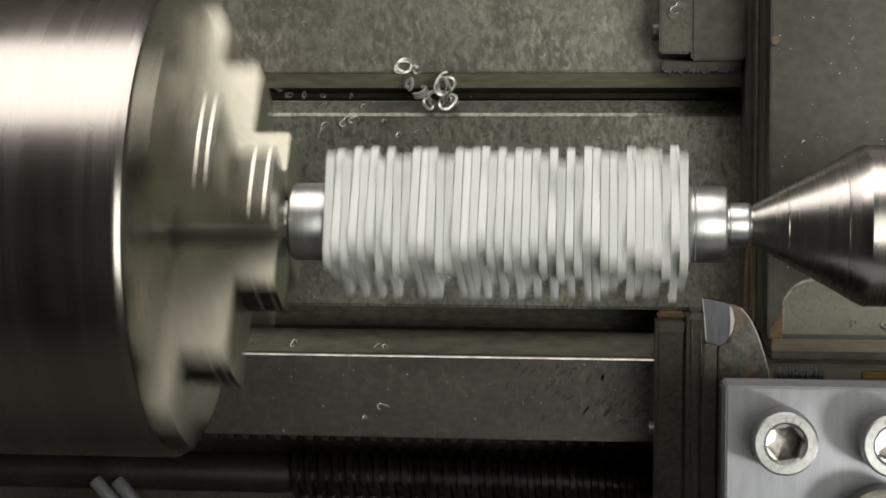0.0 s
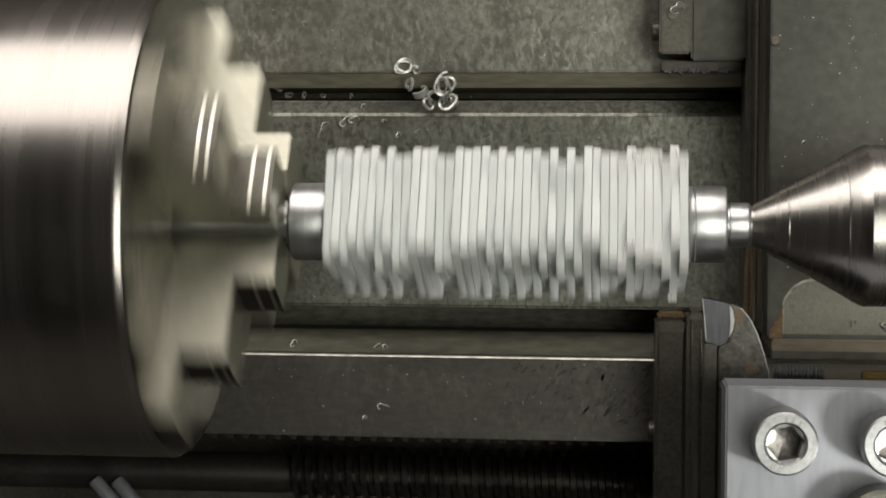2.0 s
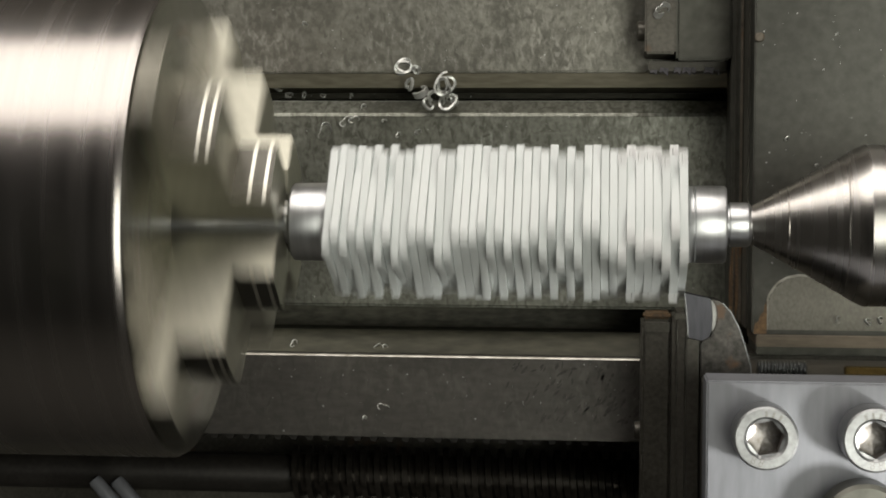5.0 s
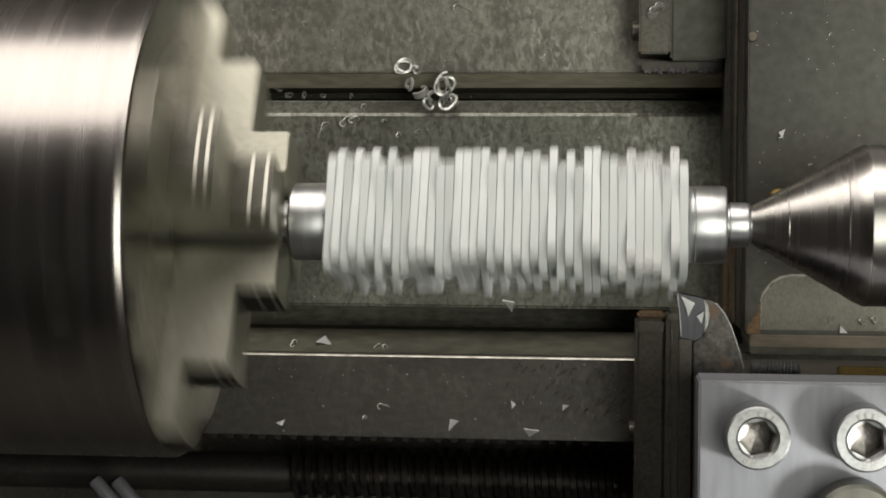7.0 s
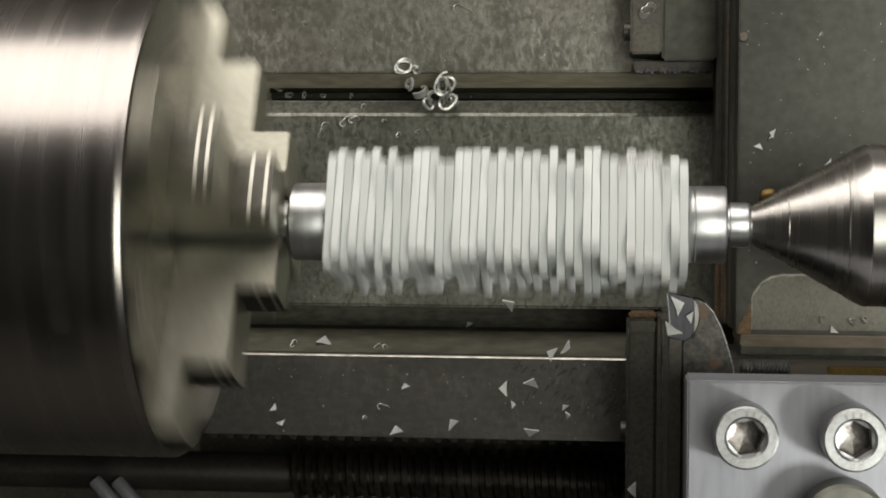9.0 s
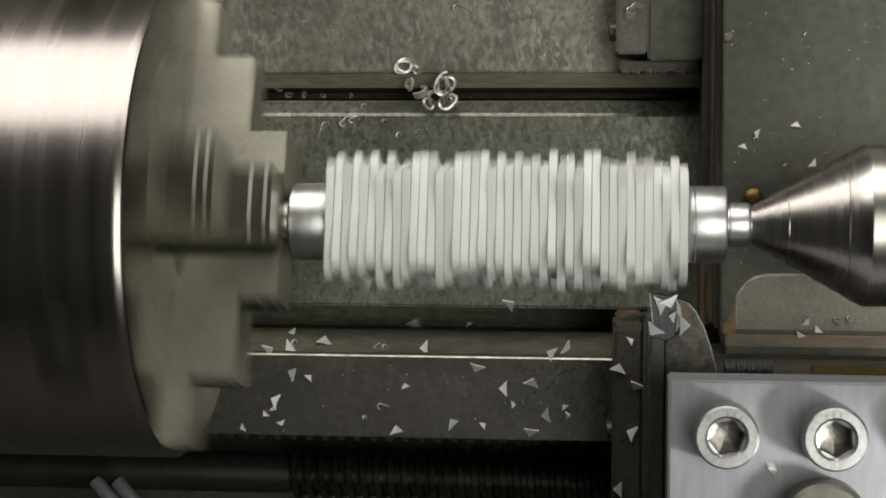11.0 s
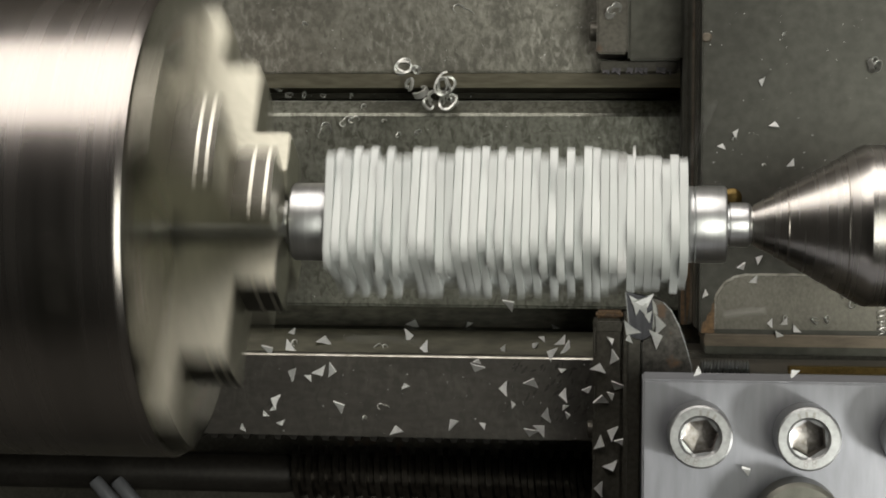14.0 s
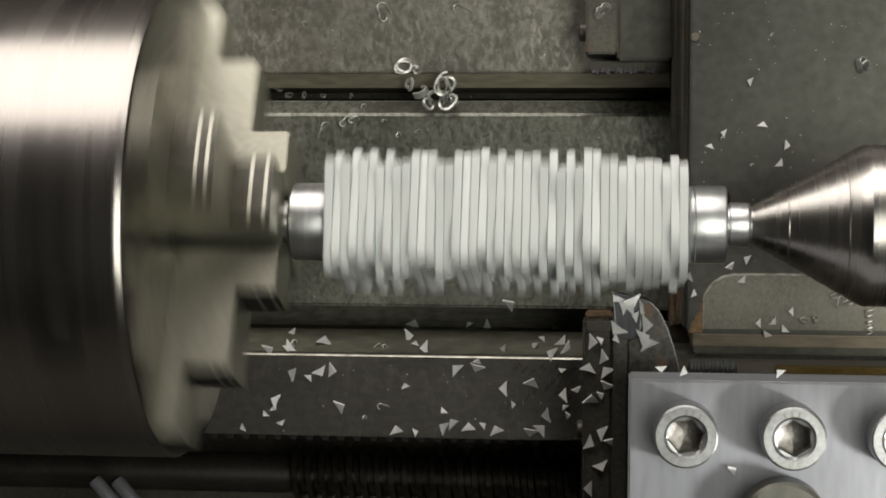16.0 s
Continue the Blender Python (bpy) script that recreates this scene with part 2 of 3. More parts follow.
# ---- the lathe bed ----
def lathe_bed():
    bed = thing("lathe_bed", "dark oily cast-iron lathe bed with scraped flat ways", "lathe bed")
    rear = [(56.3, -128), (170, -128), (170, -186), (56.3, -186)]
    part("rear_way", prism(rear, -360, 360, "x", 0.7), M_SCRAPED, bed, "mottled scraped grey rear way")
    part("rear_flank", prism([(56.1, -128.6), (51.4, -132.6), (51.1, -165), (51.1, -186), (56.25, -186)], -360, 360, "x", 0.2), M_LEDGE, bed, "oily olive flank of the rear way")
    centre = [(41.6, -128.4), (-25.1, -128.4), (-25.7, -129.2), (-25.7, -186), (46.9, -186), (46.9, -133.4), (42.3, -129.0)]
    part("centre_way", prism(centre, -360, 360, "x", 0.5), M_CENTRE_WAY, bed, "worn grey flat centre way")
    front = [(-43.0, -128), (-71.6, -128), (-71.6, -186), (-34.6, -186), (-34.6, -136.4), (-42.0, -129.1)]
    part("front_way", prism(front, -360, 360, "x", 0.4), M_WAY, bed, "smooth dark grey front way")
    part("front_flank", prism([(-41.9, -128.8), (-34.3, -135.8), (-34.3, -186), (-34.5, -186), (-34.5, -136.3), (-41.9, -129.1)], -360, 360, "x", 0), M_GROOVE, bed, "oily olive flank of the front way")
    part("trough_floor", prism([(-34.2, -150), (-25.8, -150), (-25.8, -154), (-34.2, -154)], -360, 360, "x", 0), M_SIDE, bed, "dark oily trough floor")
    part("trough_ledge", prism([(51.0, -160), (48.9, -160.4), (48.9, -186), (51.0, -186)], -360, 360, "x", 0.2), M_SIDE, bed, "oily ledge in the rear trough")
    # two thin strips, tilted and pale, draw the highlights along the way edges
    part("edge_highlight", prism([(42.4, -128.8), (41.2, -128.15), (41.2, -128.6), (42.2, -129.2)], -360, 360, "x", 0), M_CENTRE_WAY, bed, "bright worn edge with drawn-in highlight")
    part("edge_highlight", prism([(-43.15, -127.8), (-42.6, -128.12), (-42.8, -128.6), (-43.3, -128.2)], -360, 360, "x", 0), M_EDGE, bed, "bright worn edge with drawn-in highlight")
    part("web", prism([(170, -186), (-71.6, -186), (-71.6, -190), (170, -190)], -360, 360, "x", 0), M_SIDE, bed, "dark oily casting web")
    # the rack under the front way: a bar and its teeth
    rack = part("rack", block(-350, 350, -73.0, -71.7, -160, -147, 0.2), M_BLACK, bed, "oil-blackened steel rack")
    tooth = finish(prism([(-2.2, 0), (2.2, 0), (1.1, -3.2), (-1.1, -3.2)], -160, -147.4, "z", 0.15, 1))
    for k in range(60):
        part("tooth", tooth, M_BLACK, rack).location = ((-170 + 5.9 * k) / 1000, -0.0729, 0)
    for x in (-310, 310):
        part("foot", block(x - 30, x + 30, -60, 150, -192.5, -189.5, 0.5), M_PAINT, bed)
    return bed


lathe_bed()


def leadscrew():
    screw = thing("leadscrew", "dark oily steel leadscrew with coarse square thread", "leadscrew")
    core = revolve([(-72, 7.9), (340, 7.9)], 40)
    part("core", moved(core, Matrix.Translation((0, -91.5, -165))), M_SCREW, screw)
    bm = bmesh.new()
    pitch, steps, turns = 5.15, 22, 62
    prof = [(-1.6, 7.7), (-1.05, 10.9), (1.05, 10.9), (1.6, 7.7)]
    prev = None
    for k in range(turns * steps + 1):
        t = 2 * math.pi * k / steps
        x = -72 + pitch * k / steps
        ring = [bm.verts.new((x + dx, -91.5 + r * math.cos(t), -165 + r * math.sin(t))) for dx, r in prof]
        if prev:
            for i in range(3):
                bm.faces.new((prev[i], prev[i + 1], ring[i + 1], ring[i]))
        prev = ring
    part("thread", bm, M_SCREW, screw, "square thread with oily crests")
    sleeve = revolve([(-350, 7.4), (-76, 7.4), (-74, 6.9), (-71, 6.9)], 48)
    part("sleeve", moved(sleeve, Matrix.Translation((0, -91.5, -165))), M_BLACK, screw, "smooth dark steel shaft cover")
    for x in (-355, 335):
        part("bearing", block(x, x + 14, -108, -70, -192, -150, 2), M_PAINT, screw)
    for k, x in enumerate((-142, -133.5)):
        bar = revolve([(-9, 2.3), (-8, 2.7), (8, 2.7), (9, 2.3)], 24)
        part("bright_pin", moved(bar, Matrix.Translation((x, -101, -158)) @ Matrix.Rotation(radians(-48), 4, "Z")), M_HOLDER, screw, "dull steel pin")


leadscrew()


# ---- supports outside the view ----
def castings():
    head = thing("headstock", "grey-green painted cast headstock behind the chuck", "headstock")
    part("casting", block(-350, -195, -55, 120, -128, 85, 6), M_PAINT, head)
    nose = revolve([(-196, 26), (-132, 26)], 48)
    part("spindle_nose", moved(nose, Matrix.Translation((0, SPIN_Y * 1000, 0))), M_CENTRE, head)
    tail = thing("tailstock", "grey-green painted cast tailstock on the bed", "tailstock")
    part("casting", block(215, 330, -24, 41, -128.4, 45, 6), M_PAINT, tail)
    quill = revolve([(165, 17), (216, 17)], 48)
    part("quill", moved(quill, Matrix.Translation((0, SPIN_Y * 1000, 0))), M_CENTRE, tail)


castings()


# ---- chuck, mandrel, plates and live centre, all about the spindle axis ----
def chuck():
    c = thing("lathe_chuck", "spinning four-jaw steel lathe chuck with stepped jaws", "lathe chuck")
    body = [(-133, 26), (-133, 62), (-131.5, 65.4), (-129.5, 65.4), (-73.6, 65.4), (-72.6, 65.4), (-71.2, 64.6), (-70.8, 62.8),
            (-70.8, 19), (-72, 18), (-95, 18), (-95, 6)]
    bm = revolve(body, 144)
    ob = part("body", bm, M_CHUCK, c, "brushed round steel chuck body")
    # the front face gets a darker tone than the body
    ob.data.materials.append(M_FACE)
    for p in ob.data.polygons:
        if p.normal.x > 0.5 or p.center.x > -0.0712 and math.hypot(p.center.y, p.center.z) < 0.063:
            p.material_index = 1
    levels = [(6.3, 4.2), (11.5, 8.6), (23.5, 8.6), (45.5, 8.6), (63.2, 8.6)]
    jaw = bmesh.new()
    fronts = [-43.0, -43.0, -53.5, -65.2]
    for (r0, w0), (r1, w1), xe in zip(levels, levels[1:], fronts):
        for sgn in (-1, 1):
            jaw.faces.new([jaw.verts.new(p) for p in ((-85, r0, sgn * w0), (xe, r0, sgn * w0), (xe, r1, sgn * w1), (-85, r1, sgn * w1))])
        jaw.faces.new([jaw.verts.new(p) for p in ((xe, r0, -w0), (xe, r0, w0), (xe, r1, w1), (xe, r1, -w1))])
        jaw.faces.new([jaw.verts.new(p) for p in ((-85, r0, -w0), (-85, r0, w0), (-85, r1, w1), (-85, r1, -w1))])
    for (r, w), x0, x1 in zip(levels, [-85] + fronts, fronts + [-85]):
        if x0 != x1:
            jaw.faces.new([jaw.verts.new(p) for p in ((x0, r, -w), (x1, r, -w), (x1, r, w), (x0, r, w))])
    bmesh.ops.remove_doubles(jaw, verts=jaw.verts, dist=0.001)
    jaw_mesh = finish(jaw)
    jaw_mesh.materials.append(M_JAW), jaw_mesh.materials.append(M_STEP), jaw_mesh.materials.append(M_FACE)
    # outward step faces take the dark copy, their shade put into the colour
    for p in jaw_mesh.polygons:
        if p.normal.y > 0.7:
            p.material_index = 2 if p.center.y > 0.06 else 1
    ridges = [finish(block(x, x + 1.0, r - 0.3, r + 0.35, -w, w, 0.25)) for r, x, w in ((45.5, -55.8, 8.3), (45.5, -58.6, 8.3), (23.5, -45.2, 8.3), (23.5, -49.2, 8.3))]
    for k in range(4):
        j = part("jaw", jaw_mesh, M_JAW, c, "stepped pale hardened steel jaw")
        j.matrix_basis = Matrix.Rotation(radians(55 + 90 * k), 4, "X")
        for ridge in ridges:
            part("grip_ridge", ridge, M_RIDGE, j, "bright worn grip ridge")
        # shallow disc, its dark colour standing in for the socket's depth
        s = revolve([(65.0, 7.2), (65.48, 7.0), (65.52, 5.2), (65.46, 0.4)], 32, "z")
        sock = part("pinion_socket", moved(s, Matrix.Translation((-89, 0, 0))), M_STEP, c, "dark key socket")
        sock.matrix_basis = Matrix.Rotation(radians(10 + 90 * k), 4, "X")
        scr = revolve([(-71.1, 3.4), (-70.7, 3.4), (-70.7, 2.0), (-71.5, 1.8)], 20)
        b = part("face_screw", moved(scr, Matrix.Translation((0, 53, 0))), M_SOCKET, c)
        b.matrix_basis = Matrix.Rotation(radians(10 + 90 * k), 4, "X")
    return c


def mandrel():
    m = thing("mandrel", "turned aluminium mandrel clamping a stack of plates", "mandrel")
    part("shank", revolve([(-90, 6.0), (-41.5, 6.0), (-41, 5.6)], 64), M_ALU, m)
    part("flange", revolve([(-41.3, 9.9), (-40.6, 10.7), (-30.4, 10.8), (-30.0, 10.6)], 72), M_ALU, m, "bright turned aluminium flange")
    part("rod", revolve([(-31, 4.9), (68, 4.9)], 40), M_ALU, m)
    nut = [(66.6, 10.2), (66.9, 10.4), (68.0, 10.4), (68.3, 10.15), (68.6, 10.4), (76.2, 10.4), (76.8, 10.0), (77.0, 8.0)]
    part("end_cap", revolve(nut, 72), M_ALU, m, "bright turned aluminium end cap")
    part("stub", revolve([(76.9, 5.4), (77.6, 5.4), (77.8, 6.0), (82.4, 6.0), (83.2, 5.6), (83.9, 4.4)], 56), M_ALU, m)
    return m


COUNT, X_LEFT, X_RIGHT = 42, -30.1, 66.3
PITCH = (X_RIGHT - X_LEFT) / COUNT
HALF, CUT = 15.25, 18.9
rng = random.Random(7)
# the plates that were dropped on with a flat side up; the others sit a little further round
FLAT_UP = (1, 3, 5, 7, 10, 11, 15, 18, 20, 22, 24, 26, 28, 30, 31, 35, 40)
angles = [rng.gauss(55, 5) if i in FLAT_UP else rng.gauss(68, 6) for i in range(COUNT)]
PLATE_X = [X_LEFT + (i + 0.5) * PITCH for i in range(COUNT)]
# the tool takes the corners off every plate that ends up beyond this x
CUT_TO = 46.9


def disc_outline():
    """A square cut to a round one, and one corner that falls off."""
    a = math.acos(HALF / CUT)
    pts, corner = [], []
    for q in range(4):
        for k in range(9):
            t = a + (math.pi / 2 - 2 * a) * k / 8 + q * math.pi / 2
            pts.append((CUT * math.cos(t), CUT * math.sin(t)))
    for k in range(9):
        t = a + (math.pi / 2 - 2 * a) * (8 - k) / 8
        corner.append((CUT * math.cos(t), CUT * math.sin(t)))
    corner.append((HALF, CUT * math.sin(a)))
    corner = [(HALF, HALF)] + corner[:-1]
    return pts, corner


ROUND, CORNER = disc_outline()


def square_outline(seed):
    r = random.Random(seed)
    out = []
    for q in range(4):
        j = r.uniform(-0.5, 0.5)
        for u, v in ((HALF + j, -HALF + 0.5), (HALF + j, HALF - 0.7 + j)):
            t = q * math.pi / 2
            out.append((u * math.cos(t) - v * math.sin(t), u * math.sin(t) + v * math.cos(t)))
    return out


def plates():
    s = thing("plate_stack", "stack of square white plastic plates clamped on a mandrel", "plate stack")
    meshes = [finish(prism(square_outline(k), -PITCH / 2 + 0.06, PITCH / 2 - 0.06, "x", 0.12, 1)) for k in range(5)]
    round_mesh = finish(prism(ROUND, -PITCH / 2 + 0.04, PITCH / 2 - 0.04, "x", 0.08, 1))
    for i in range(COUNT):
        x = X_LEFT + (i + 0.5) * PITCH
        cut = x > CUT_TO
        p = part("plate", round_mesh if cut else meshes[i % 5], M_PLATE, s)
        lean = 0.0 if cut else max(0.0, 1.1 * (1 - (x - X_LEFT) / 45))
        p.matrix_basis = Matrix.Translation((x / 1000, 0, 0)) @ Matrix.Rotation(radians(lean), 4, "Z") @ Matrix.Rotation(radians(angles[i]), 4, "X")
    return s


def live_centre():
    c = thing("live_centre", "polished conical steel live centre holding the work", "live centre")
    cone = [(82.0, 3.4), (83.4, 5.0), (92.5, 10.15), (92.75, 9.95), (93.0, 10.45), (107.3, 18.5), (107.5, 18.4), (107.7, 18.75), (110.4, 20.4), (112.0, 21.2),
            (112.9, 21.6), (150, 21.6), (151, 20.6), (152, 17)]
    part("cone", finish(revolve(cone, 160), 9), M_CENTRE, c)
    part("arbor", revolve([(151, 15), (166, 15)], 48), M_CENTRE, c)
    return c


CHUCK, MANDREL, STACK, CENTRE = chuck(), mandrel(), plates(), live_centre()


# ---- carriage: saddle below, cross slide and tool post on it ----
def saddle():
    s = thing("saddle", "dark oily cast saddle riding on the bed ways", "lathe saddle")
    part("rear_wing", block(71.2, 89.3, 58.8, 170, -128, -106, 0.8), M_SADDLE, s, "dark grey rear wing")
    part("saddle_body", block(89.2, 260, -29, 170, -127.8, -107, 0.5), M_SADDLE, s)
    part("rust_stain", prism([(89.4, 8), (90.6, 10), (91.6, 2), (92.2, -9), (92.4, -20), (91.5, -28.6), (89.4, -28.8), (89.3, -12), (90.2, -4)], -107.4, -106.85, "z", 0), M_RUST, s, "orange rust stain")
    part("body_seam", block(90.6, 91.2, -28, 168, -107.6, -106.6, 0.1), M_DARK, s)
    part("body_seam", block(92.4, 93.2, -28, 168, -107.6, -106.4, 0.1), M_SEAM, s, "brown-stained seam")
    wiper = part("wiper_holder", block(60.8, 71.1, 60.8, 170, -127.6, -103.5, 0.7), M_DARK, s, "dark steel wiper holder")
    screw = revolve([(0, 3.4), (2.2, 3.4), (2.8, 2.6)], 32)
    part("screw", moved(screw, Matrix.Translation((61, 69, -112)) @ Matrix.Rotation(math.pi, 4, "Z")), M_DARK, wiper)
    part("wiper_felt", block(62, 88, 55.6, 59, -127.7, -112, 0.5), M_DARK, s, "greasy felt wiper strip")
    r = random.Random(3)
    for k in range(7):
        x, w = 63.5 + 3.4 * k + r.uniform(-0.9, 0.9), r.uniform(0.8, 3.0)
        tear = [(x, 57.0), (x - 0.3, 55.3 - r.uniform(0, 0.9)), (x + w * 0.4, 55.6 - r.uniform(0, 0.5)), (x + w, 55.0 - r.uniform(0, 0.9)), (x + w + 0.3, 56.7)]
        part("felt_shred", prism(tear, -116, -111.7 + r.uniform(-0.8, 0.3), "z", 0.1, 1), M_FELT, s, "pale torn felt")
    part("front_wing", block(60.4, 70.9, -170, -26.8, -128, -108, 1.4), M_DARK, s, "blackened rusty front wing")
    part("front_rib", block(70.7, 76.3, -170, -24.4, -127.9, -104, 1.5), M_DARK, s, "narrow dark rib")
    part("front_apron", block(76.1, 260, -170, -29.2, -127.9, -113, 0.5), M_DARK, s)
    part("rust_lip", block(61.2, 70.4, -27.2, -25.2, -122, -108.6, 0.7), M_RUST, s, "rust-brown lip")
    # broken pale ribbons draw the highlights on the wing and rib edges
    r = random.Random(12)
    for x, z in ((61.0, -107.9), (72.4, -103.9), (75.6, -103.9)):
        y = -30.0
        while y > -120:
            ln = r.uniform(4, 16)
            path = [(x + r.uniform(-0.15, 0.15), y - ln * k / 6, z) for k in range(7)]
            part("edge_highlight_streak", ribbon(path, 0.3, 0.16), M_EDGE, s, "bright worn edge with drawn-in highlight")
            y -= ln + r.uniform(2, 14)
    # thin paler blocks paint the lit ends of wing and rib
    part("lit_patch", block(61.6, 70.0, -31.4, -28.4, -108.3, -107.75, 0.15), M_POCKET, s, "pale patch drawing the highlight on the wing's end")
    part("lit_patch", block(71.4, 75.7, -26.9, -25.0, -104.3, -103.75, 0.15), M_POCKET, s, "pale patch drawing the lit end of the rib")
    part("wing_screw", moved(revolve([(0, 3.2), (1.8, 3.2), (2.2, 2.5)], 28), Matrix.Translation((60.6, -66, -118)) @ Matrix.Rotation(math.pi, 4, "Z")), M_DARK, s)
    return s


def cross_slide():
    c = thing("cross_slide", "grey iron cross slide plate stained with oil and rust", "cross slide")
    out = [(93.6, 175), (93.6, -29.3), (260, -29.3), (260, 175)]
    part("slide_plate", prism(out, -107, -64, "z", 0.5), M_CROSS, c, "grey stained slide plate")
    part("gib_strip", block(92.9, 93.8, -29, 174, -98, -80, 0.25), M_POCKET, c, "scratched grey gib strip")
    # a shallow machined pocket with a rounded corner and a bright worn edge
    rim = [(107.6 - 9.4 * math.cos(math.pi / 24 * k), -21.0 + 9.9 * math.sin(math.pi / 24 * k)) for k in range(13)]
    path = [(98.2, -27.8)] + rim + [(118, -10.9), (250, -10.6)]
    wob = random.Random(4)
    edge = []
    for (x0, y0), (x1, y1) in zip(path, path[1:]):
        steps = max(1, int(math.hypot(x1 - x0, y1 - y0) / 1.6))
        edge += [(x0 + (x1 - x0) * k / steps + wob.uniform(-0.12, 0.12), y0 + (y1 - y0) * k / steps + wob.uniform(-0.12, 0.12), -64.0) for k in range(steps)]
    part("pocket_rim", ribbon(edge, 0.5, 0.75, (0, 0, 1)), M_EDGE, c, "bright worn pocket edge")
    inner = [(98.6, -27.8), (98.6, -21)] + [(x + 0.4, y - 0.4) for x, y in rim] + [(250, -11.2), (250, -27.8)]
    part("pocket_floor", prism(inner, -64.4, -63.86, "z", 0), M_POCKET, c, "scratched olive-grey pocket floor")
    part("rust_edge", block(95, 256, -30.2, -29.2, -68, -64.5, 0.4), M_BROWN, c, "rust-brown line along the edge")
    blob = [(94.1, -29.1), (98.15, -29.1), (98.2, -18.6), (97.5, -20.2), (97.1, -22.4), (96.1, -23.4), (95.6, -25.3), (94.6, -25.9)]
    part("rust_patch", prism(blob, -64.6, -63.8, "z", 0), M_RUST, c, "rust-brown corner stain")
    part("front_ledge", block(95.4, 256, -33.6, -29.8, -107, -69.5, 0.4), M_BROWN, c, "brown oily ledge")
    part("lower_ledge", block(95.8, 256, -36.4, -33.4, -107, -73.0, 0.4), M_SADDLE, c, "grey lower ledge")
    part("side_screw", moved(revolve([(-64.6, 1.5), (-63.6, 1.5), (-63.3, 1.1), (-63.3, 0.8)], 28, "z"), Matrix.Translation((95.0, 61.4, 0))), M_SEAM, c)
    part("oiler", moved(revolve([(-64.4, 3.0), (-62.8, 3.0), (-62.0, 2.2), (-61.6, 1.0)], 28, "z"), Matrix.Translation((103.1, 12.4, 0))), M_BRASS, c, "dull brass oiler")
    part("grit", grains(110, (94.5, 155), (-8, 78), -64, 9), M_CHIP, c, "scattered pale grit")
    part("slide_front", block(88, 256, -140, -36.2, -107, -80, 0.6), M_DARK, c)
    part("post_seat", block(100, 240, -135, -42, -80.2, -66, 0.6), M_DARK, c)
    return c


def hex_bolt(c):
    """A socket-head cap screw with its stamped marks."""
    head = bmesh.new()
    seg = 96
    r_out, r_in = 7.95, 5.35
    rings = []

    def hex_r(t, apothem=3.95):
        u = (t + math.pi / 6) % (math.pi / 3) - math.pi / 6
        return apothem / math.cos(u)
    for z, rf in ((0, lambda t: r_out), (9.1, lambda t: r_out), (9.7, lambda t: r_out - 0.15), (10.0, lambda t: r_out - 0.6), (10.0, lambda t: r_in),
                  (9.25, lambda t: 4.75), (9.1, hex_r), (4.6, hex_r), (3.6, lambda t: 1.2)):
        rings.append([head.verts.new((rf(2 * math.pi * i / seg) * math.cos(2 * math.pi * i / seg), rf(2 * math.pi * i / seg) * math.sin(2 * math.pi * i / seg), z)) for i in range(seg)])
    for p, q in zip(rings, rings[1:]):
        for i in range(seg):
            head.faces.new((p[i], p[(i + 1) % seg], q[(i + 1) % seg], q[i]))
    head.faces.new(rings[0]), head.faces.new(rings[-1])
    return head


def stamped(text, size):
    cu = bpy.data.curves.new("stamp", "FONT")
    cu.body, cu.size, cu.extrude, cu.align_x, cu.align_y = text, size, 0.00003, "CENTER", "CENTER"
    tmp = bpy.data.objects.new("stamp", cu)
    scene.collection.objects.link(tmp)
    me = bpy.data.meshes.new_from_object(tmp.evaluated_get(bpy.context.evaluated_depsgraph_get()))
    bpy.data.objects.remove(tmp)
    return me


